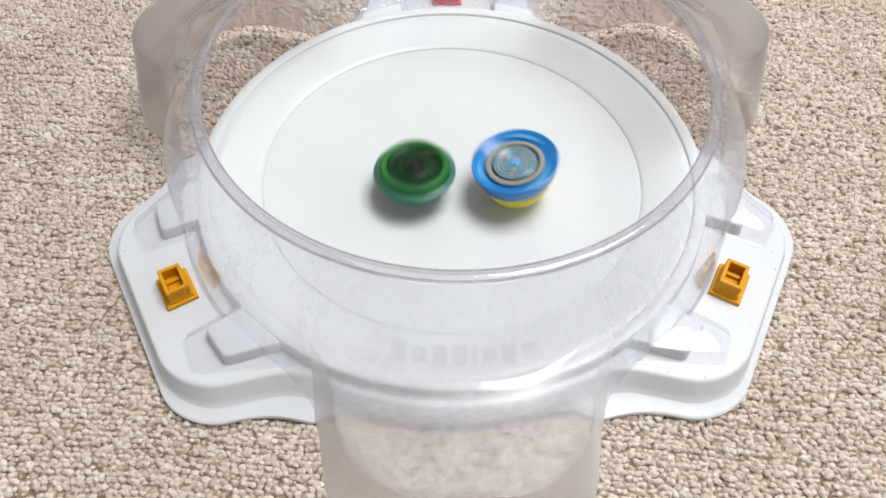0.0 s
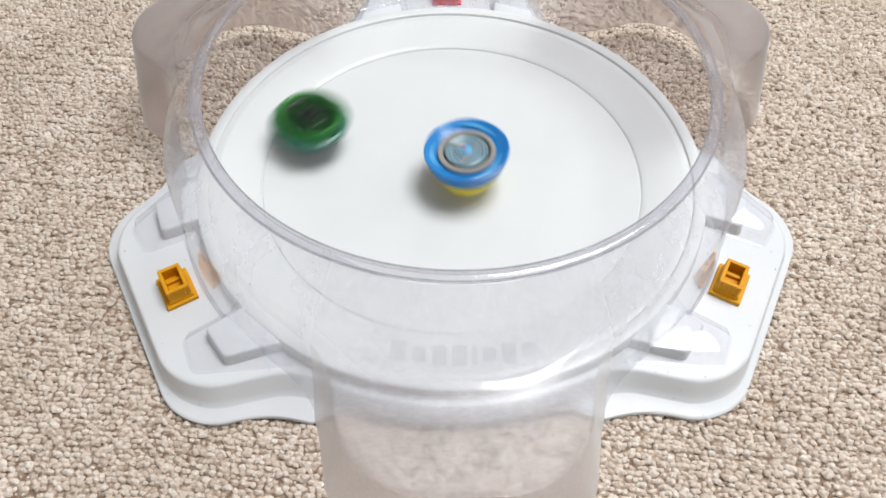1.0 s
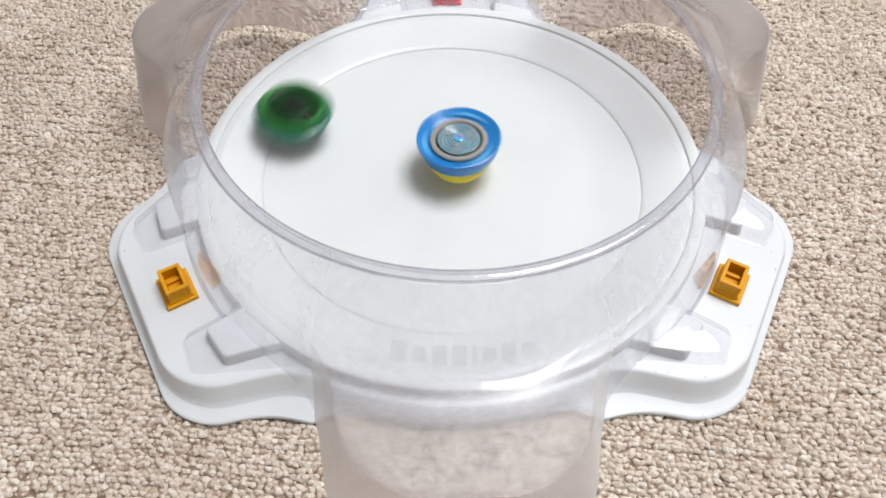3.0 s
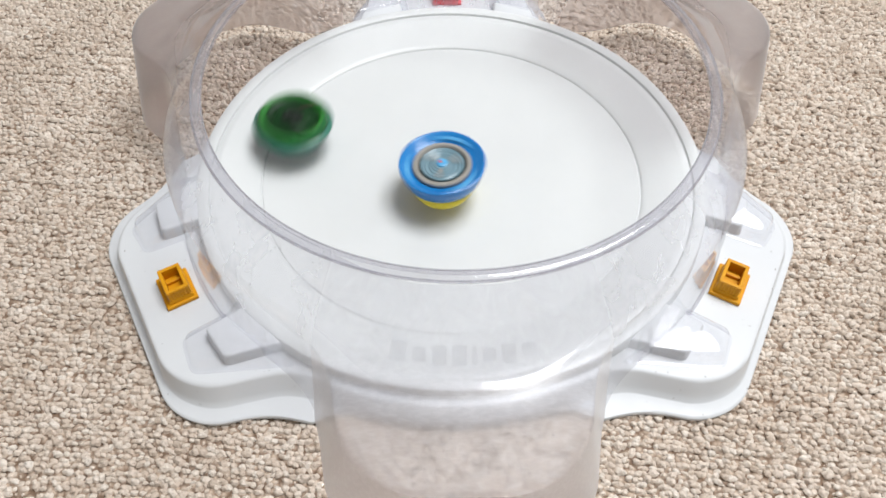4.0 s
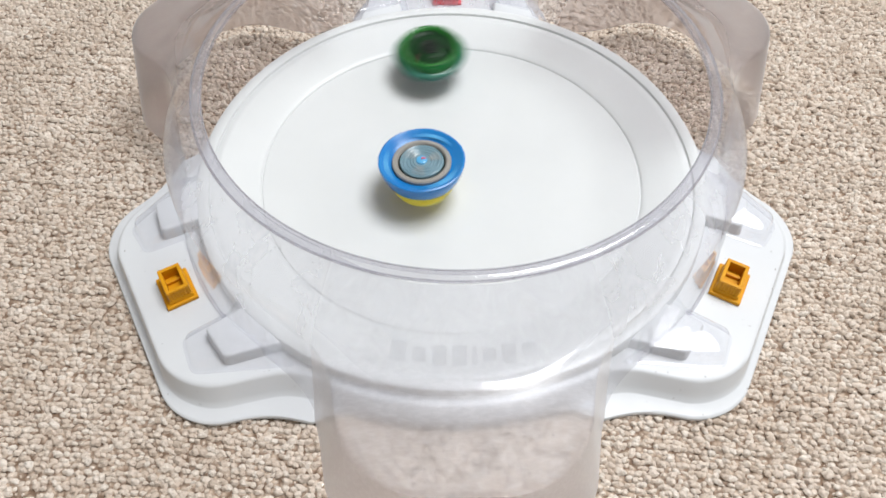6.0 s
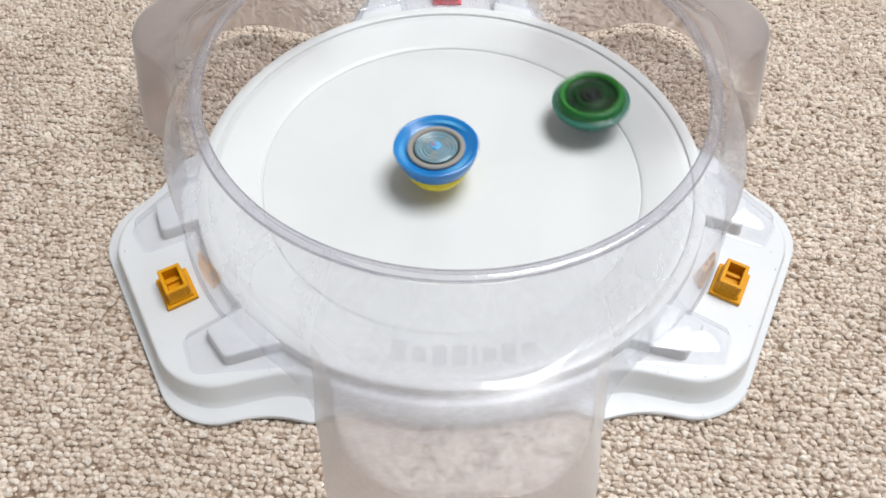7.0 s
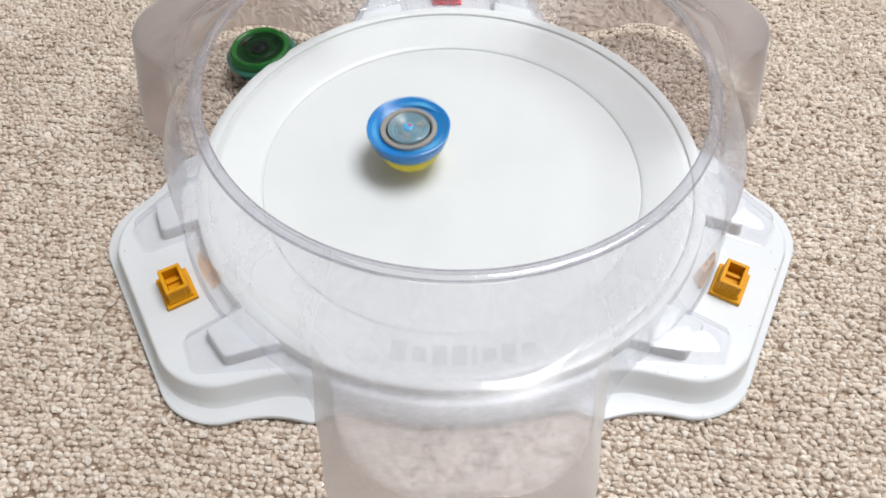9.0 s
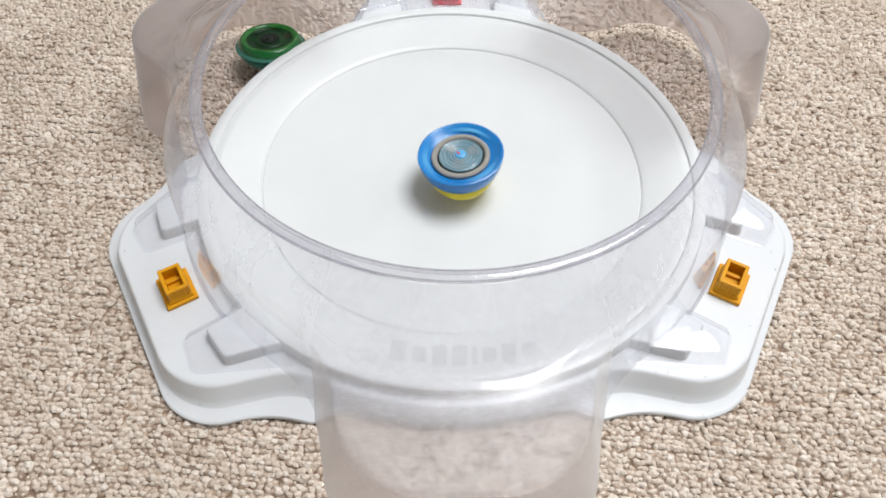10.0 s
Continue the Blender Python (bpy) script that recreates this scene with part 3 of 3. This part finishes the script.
def motions():
    walk(BLUE_TOP, spun([
        (0.0, pose(0.0380, -0.0140, 0.0077, -0.7, -10.2)), (0.1, pose(0.0237, -0.0005, 0.0073, -0.0, -7.9)), (0.2, pose(0.0067, 0.0058, 0.0070, 0.3, -5.5)),
        (0.3, pose(-0.0106, 0.0034, 0.0071, 0.2, -3.1)), (0.4, pose(-0.0256, -0.0039, 0.0073, -0.2, -1.5)), (0.5, pose(-0.0303, -0.0203, 0.0076, -1.0, -1.3)),
        (0.6, pose(-0.0240, -0.0381, 0.0079, -1.9, -1.6)), (0.7, pose(-0.0094, -0.0457, 0.0080, -2.3, -2.3)), (0.8, pose(0.0052, -0.0425, 0.0078, -2.1, -3.1)),
        (0.9, pose(0.0114, -0.0272, 0.0074, -1.4, -3.4)), (1.0, pose(0.0095, -0.0045, 0.0070, -0.2, -3.3)), (1.1, pose(-0.0004, 0.0131, 0.0071, 0.7, -2.8)),
        (1.2, pose(-0.0119, 0.0193, 0.0072, 1.0, -2.2)), (1.3, pose(-0.0216, 0.0143, 0.0073, 0.7, -1.7)), (1.4, pose(-0.0222, 0.0009, 0.0072, 0.0, -1.7)),
        (1.5, pose(-0.0177, -0.0167, 0.0073, -0.8, -1.9)), (1.6, pose(-0.0151, -0.0281, 0.0075, -1.4, -2.0)), (1.7, pose(-0.0085, -0.0326, 0.0075, -1.6, -2.4)),
        (1.8, pose(0.0006, -0.0293, 0.0074, -1.5, -2.8)), (1.9, pose(0.0076, -0.0157, 0.0071, -0.8, -3.2)), (2.0, pose(0.0099, 0.0020, 0.0070, 0.1, -3.3)),
        (2.1, pose(0.0014, 0.0143, 0.0071, 0.7, -2.9)), (2.2, pose(-0.0110, 0.0156, 0.0072, 0.8, -2.3)), (2.3, pose(-0.0197, 0.0033, 0.0072, 0.2, -1.8)),
        (2.4, pose(-0.0178, -0.0121, 0.0072, -0.6, -1.9)), (2.5, pose(-0.0081, -0.0234, 0.0073, -1.2, -2.4)), (2.6, pose(0.0007, -0.0225, 0.0072, -1.1, -2.8)),
        (2.7, pose(0.0041, -0.0191, 0.0072, -0.9, -3.0)), (2.8, pose(0.0099, -0.0122, 0.0071, -0.6, -2.2)), (2.9, pose(0.0103, -0.0030, 0.0071, -0.2, -2.2)),
        (3.0, pose(0.0049, 0.0046, 0.0070, 0.2, -2.0)), (3.1, pose(-0.0041, 0.0074, 0.0070, 0.4, -1.5)), (3.2, pose(-0.0131, 0.0041, 0.0071, 0.2, -1.1)),
        (3.3, pose(-0.0183, -0.0042, 0.0072, -0.2, -0.8)), (3.4, pose(-0.0174, -0.0140, 0.0072, -0.7, -0.8)), (3.5, pose(-0.0106, -0.0213, 0.0073, -1.1, -1.2)),
        (3.6, pose(-0.0005, -0.0231, 0.0072, -1.2, -1.7)), (3.7, pose(0.0086, -0.0182, 0.0072, -0.9, -2.2)), (3.8, pose(0.0129, -0.0088, 0.0071, -0.4, -3.4)),
        (3.9, pose(0.0068, -0.0145, 0.0071, -0.7, -3.1)), (4.0, pose(-0.0042, -0.0144, 0.0071, -0.7, -2.6)), (4.1, pose(-0.0135, -0.0109, 0.0071, -0.5, -2.1)),
        (4.2, pose(-0.0136, -0.0074, 0.0071, -0.4, -2.1)), (4.3, pose(-0.0059, -0.0097, 0.0071, -0.5, -2.5)), (4.4, pose(0.0058, -0.0180, 0.0072, -0.9, -3.1)),
        (4.5, pose(0.0122, -0.0252, 0.0073, -1.3, -3.4)), (4.6, pose(0.0099, -0.0237, 0.0073, -1.2, -3.3)), (4.7, pose(-0.0001, -0.0213, 0.0072, -1.1, -2.8)),
        (4.8, pose(-0.0101, -0.0121, 0.0071, -0.6, -2.3)), (4.9, pose(-0.0127, -0.0002, 0.0071, -0.0, -2.2)), (5.0, pose(-0.0074, 0.0017, 0.0070, 0.1, -2.4)),
        (5.1, pose(0.0011, -0.0039, 0.0070, -0.2, -2.9)), (5.2, pose(0.0110, -0.0157, 0.0072, -0.8, -3.3)), (5.3, pose(0.0106, -0.0260, 0.0074, -1.3, -3.3)),
        (5.4, pose(0.0014, -0.0304, 0.0074, -1.5, -2.9)), (5.5, pose(-0.0063, -0.0283, 0.0074, -1.4, -2.5)), (5.6, pose(-0.0102, -0.0167, 0.0072, -0.8, -2.3)),
        (5.7, pose(-0.0101, -0.0014, 0.0070, -0.1, -2.3)), (5.8, pose(-0.0132, -0.0037, 0.0071, -0.2, -1.0)), (5.9, pose(-0.0154, -0.0075, 0.0071, -0.4, -0.9)),
        (6.0, pose(-0.0159, -0.0124, 0.0072, -0.6, -0.9)), (6.1, pose(-0.0144, -0.0176, 0.0072, -0.9, -1.0)), (6.2, pose(-0.0107, -0.0222, 0.0073, -1.1, -1.2)),
        (6.3, pose(-0.0050, -0.0253, 0.0073, -1.3, -1.5)), (6.4, pose(0.0019, -0.0262, 0.0073, -1.3, -1.8)), (6.5, pose(0.0092, -0.0242, 0.0073, -1.2, -2.2)),
        (6.6, pose(0.0157, -0.0194, 0.0073, -1.0, -2.5)), (6.7, pose(0.0202, -0.0121, 0.0072, -0.6, -2.7)), (6.8, pose(0.0218, -0.0030, 0.0072, -0.2, -3.9)),
        (6.9, pose(0.0062, -0.0039, 0.0070, -0.2, -3.1)), (7.0, pose(-0.0075, -0.0014, 0.0070, -0.1, -2.4)), (7.1, pose(-0.0093, -0.0026, 0.0070, -0.1, -2.3)),
        (7.2, pose(-0.0078, -0.0055, 0.0070, -1.4, -1.8)), (7.3, pose(-0.0043, -0.0055, 0.0070, -1.4, -4.0)), (7.4, pose(-0.0052, -0.0101, 0.0071, -1.6, -5.9)),
        (7.5, pose(-0.0096, -0.0253, 0.0073, -2.4, -7.6)), (7.6, pose(-0.0126, -0.0383, 0.0077, -3.0, -9.4)), (7.7, pose(-0.0105, -0.0560, 0.0084, -5.7, -9.5)),
        (7.8, pose(-0.0034, -0.0628, 0.0088, -7.8, -9.8)), (7.9, pose(0.0111, -0.0719, 0.0094, -10.0, -10.5)), (8.0, pose(0.0236, -0.0735, 0.0097, -10.0, -11.2)),
        (8.1, pose(0.0286, -0.0642, 0.0092, -9.6, -11.4)), (8.2, pose(0.0262, -0.0529, 0.0085, -9.1, -11.2)), (8.3, pose(0.0698, -0.0587, 0.0107, -2.9, -6.3)),
        (8.4, pose(0.1091, -0.0521, 0.0159, -6.2, -15.9)), (8.5, pose(0.0889, -0.0219, 0.0107, -1.1, -7.2)), (8.6, pose(0.0633, -0.0001, 0.0088, -0.0, -5.9)),
        (8.7, pose(0.0275, 0.0225, 0.0076, 1.1, -4.2)), (8.8, pose(-0.0019, 0.0307, 0.0074, 1.5, -2.7)), (8.9, pose(-0.0182, 0.0281, 0.0075, 1.4, -1.9)),
        (9.0, pose(-0.0230, 0.0132, 0.0073, 0.7, -1.7)), (9.1, pose(-0.0214, 0.0033, 0.0072, 0.2, -1.7)), (9.2, pose(-0.0162, -0.0085, 0.0071, -0.4, -3.7)),
        (9.3, pose(-0.0119, -0.0167, 0.0072, -0.8, -3.9)), (9.4, pose(-0.0085, -0.0190, 0.0072, -0.9, -4.0)), (9.5, pose(-0.0052, -0.0178, 0.0072, -0.9, -4.2)),
        (9.6, pose(-0.0018, -0.0155, 0.0071, -0.8, -4.4)), (9.7, pose(0.0008, -0.0132, 0.0071, -0.7, -4.5)), (9.8, pose(0.0026, -0.0109, 0.0071, -0.5, -4.6)),
        (9.9, pose(0.0035, -0.0074, 0.0070, -0.4, -4.6)), (10.0, pose(0.0068, -0.0079, 0.0070, -0.4, -4.8)),
    ], 88.0))
    walk(GREEN_TOP, spun([
        (0.0, pose(-0.0201, -0.0128, 0.0073, -0.6, -0.7)), (0.1, pose(-0.0209, -0.0554, 0.0086, -2.8, -0.6)), (0.2, pose(-0.0031, -0.0836, 0.0101, -4.2, -1.5)),
        (0.3, pose(0.0242, -0.0916, 0.0110, -4.6, -2.9)), (0.4, pose(0.0584, -0.0795, 0.0113, -4.0, -4.6)), (0.5, pose(0.0854, -0.0484, 0.0113, -2.4, -5.9)),
        (0.6, pose(0.0968, -0.0042, 0.0112, -0.2, -6.5)), (0.7, pose(0.0809, 0.0446, 0.0108, 2.2, -5.7)), (0.8, pose(0.0326, 0.0677, 0.0095, 3.4, -3.3)),
        (0.9, pose(-0.0292, 0.0615, 0.0091, 3.1, -0.2)), (1.0, pose(-0.0810, 0.0246, 0.0102, 1.2, 2.4)), (1.1, pose(-0.1028, -0.0307, 0.0123, -1.5, 3.4)),
        (1.2, pose(-0.0778, -0.0957, 0.0165, -11.3, 7.7)), (1.3, pose(-0.0210, -0.1239, 0.0171, -14.4, 0.9)), (1.4, pose(0.0442, -0.1223, 0.0182, -13.7, -6.7)),
        (1.5, pose(0.0583, -0.0804, 0.0114, -4.0, -4.6)), (1.6, pose(0.0629, -0.0383, 0.0094, -1.9, -4.8)), (1.7, pose(0.0477, 0.0201, 0.0082, 1.0, -4.1)),
        (1.8, pose(0.0067, 0.0616, 0.0087, 3.1, -2.0)), (1.9, pose(-0.0486, 0.0730, 0.0104, 3.6, 0.7)), (2.0, pose(-0.0910, 0.0529, 0.0119, 2.6, 2.9)),
        (2.1, pose(-0.0983, -0.0051, 0.0113, -0.3, 3.2)), (2.2, pose(-0.0764, -0.0589, 0.0111, -2.9, 2.1)), (2.3, pose(-0.0321, -0.0930, 0.0113, -4.6, -0.1)),
        (2.4, pose(0.0262, -0.0954, 0.0114, -4.7, -3.0)), (2.5, pose(0.0823, -0.0518, 0.0112, -2.6, -5.8)), (2.6, pose(0.0991, 0.0100, 0.0114, 0.5, -6.6)),
        (2.7, pose(0.0652, 0.0713, 0.0112, 3.5, -4.9)), (2.8, pose(0.0077, 0.0953, 0.0111, 4.8, -2.1)), (2.9, pose(-0.0525, 0.0798, 0.0111, 4.1, 1.0)),
        (3.0, pose(-0.0912, 0.0312, 0.0111, 1.6, 2.9)), (3.1, pose(-0.0926, -0.0308, 0.0112, -1.6, 3.0)), (3.2, pose(-0.0564, -0.0810, 0.0113, -4.1, 1.2)),
        (3.3, pose(0.0027, -0.0992, 0.0114, -5.0, -1.9)), (3.4, pose(0.0606, -0.0781, 0.0113, -4.0, -4.8)), (3.5, pose(0.0941, -0.0263, 0.0112, -1.3, -6.5)),
        (3.6, pose(0.0895, 0.0350, 0.0111, 1.8, -6.3)), (3.7, pose(0.0489, 0.0811, 0.0110, 4.1, -4.2)), (3.8, pose(-0.0112, 0.0933, 0.0109, 4.6, -1.1)),
        (3.9, pose(-0.0618, 0.0724, 0.0110, 3.6, 1.4)), (4.0, pose(-0.0904, 0.0222, 0.0109, 1.1, 2.8)), (4.1, pose(-0.0843, -0.0316, 0.0106, -1.6, 2.5)),
        (4.2, pose(-0.0512, -0.0742, 0.0106, -3.7, 0.9)), (4.3, pose(-0.0025, -0.0921, 0.0108, -4.6, -1.6)), (4.4, pose(0.0497, -0.0761, 0.0107, -3.8, -4.2)),
        (4.5, pose(0.0880, -0.0292, 0.0108, -1.5, -6.1)), (4.6, pose(0.0927, 0.0256, 0.0111, 1.3, -6.3)), (4.7, pose(0.0662, 0.0712, 0.0112, 3.5, -5.0)),
        (4.8, pose(0.0193, 0.0930, 0.0110, 4.6, -2.6)), (4.9, pose(-0.0337, 0.0887, 0.0110, 4.4, -0.0)), (5.0, pose(-0.0742, 0.0609, 0.0111, 3.0, 2.0)),
        (5.1, pose(-0.0877, 0.0137, 0.0105, 0.7, 2.7)), (5.2, pose(-0.0781, -0.0432, 0.0105, -2.2, 2.2)), (5.3, pose(-0.0439, -0.0809, 0.0108, -4.0, 0.5)),
        (5.4, pose(0.0040, -0.0977, 0.0113, -4.9, -1.9)), (5.5, pose(0.0519, -0.0830, 0.0113, -4.1, -4.3)), (5.6, pose(0.0861, -0.0442, 0.0112, -2.2, -6.0)),
        (5.7, pose(0.0956, 0.0043, 0.0111, 0.2, -6.4)), (5.8, pose(0.0763, 0.0513, 0.0108, 2.6, -5.6)), (5.9, pose(0.0364, 0.0806, 0.0105, 4.1, -3.6)),
        (6.0, pose(-0.0115, 0.0847, 0.0103, 4.3, -1.1)), (6.1, pose(-0.0533, 0.0639, 0.0101, 3.3, 1.0)), (6.2, pose(-0.0775, 0.0255, 0.0100, 1.3, 2.2)),
        (6.3, pose(-0.0781, -0.0185, 0.0099, -0.9, 2.3)), (6.4, pose(-0.0563, -0.0552, 0.0098, -2.8, 1.2)), (6.5, pose(-0.0199, -0.0745, 0.0096, -3.8, -0.7)),
        (6.6, pose(0.0200, -0.0721, 0.0095, -3.7, -2.7)), (6.7, pose(0.0516, -0.0500, 0.0093, -2.5, -4.3)), (6.8, pose(0.0665, -0.0160, 0.0091, -0.8, -5.0)),
        (6.9, pose(0.0813, 0.0128, 0.0100, 0.6, -5.7)), (7.0, pose(0.0839, 0.0392, 0.0108, 1.9, -5.9)), (7.1, pose(0.0747, 0.0544, 0.0108, 2.7, -5.4)),
        (7.2, pose(0.0564, 0.0570, 0.0099, 2.8, -4.5)), (7.3, pose(0.0309, 0.0543, 0.0087, 2.7, -3.2)), (7.4, pose(0.0108, 0.0405, 0.0078, 2.0, -2.2)),
        (7.5, pose(-0.0078, 0.0307, 0.0074, 1.5, -1.3)), (7.6, pose(-0.0220, 0.0140, 0.0073, 0.7, -0.6)), (7.7, pose(-0.0312, -0.0043, 0.0074, -0.2, -0.1)),
        (7.8, pose(-0.0350, -0.0184, 0.0077, -0.9, 0.1)), (7.9, pose(-0.0371, -0.0217, 0.0078, -1.1, 0.2)), (8.0, pose(-0.0378, -0.0235, 0.0079, -1.2, 0.2)),
        (8.1, pose(-0.0335, -0.0284, 0.0079, -1.4, -0.0)), (8.2, pose(-0.0246, -0.0306, 0.0077, -1.5, -0.5)), (8.3, pose(-0.0655, 0.0102, 0.0090, 0.5, 3.3)),
        (8.4, pose(-0.1034, 0.0521, 0.0220, -5.7, 5.7)), (8.5, pose(-0.1171, 0.0731, 0.0220, -5.6, 11.3)), (8.6, pose(-0.1298, 0.0946, 0.0100, -5.6, 12.4)),
        (8.7, pose(-0.1181, 0.1031, -0.0015, -6.7, 12.4)), (8.8, pose(-0.1206, 0.1007, -0.0015, -6.7, 11.3)), (8.9, pose(-0.1252, 0.0970, -0.0015, -0.0, 2.9)),
        (9.0, pose(-0.1198, 0.0993, -0.0015, 2.9, -2.9)), (9.1, pose(-0.1130, 0.1055, -0.0015, 2.8, -11.3)), (9.2, pose(-0.1189, 0.1033, -0.0015, -2.9, -2.9)),
        (9.3, pose(-0.1174, 0.1016, -0.0015, -5.7, -2.9)), (9.4, pose(-0.1158, 0.0989, -0.0015, -8.5, -2.9)), (9.5, pose(-0.1173, 0.1029, -0.0015, -6.8, 0.0)),
        (9.6, pose(-0.1179, 0.1041, -0.0015, -6.8, 0.0)), (9.7, pose(-0.1189, 0.1029, -0.0015, -8.5, 1.7)), (9.8, pose(-0.1182, 0.1029, -0.0015, -8.5, 0.0)),
        (9.9, pose(-0.1174, 0.1029, -0.0015, -8.5, 1.7)), (10.0, pose(-0.1165, 0.1041, -0.0015, -8.5, 1.7)),
    ], 87.0, 8.6, 0.64))


motions()
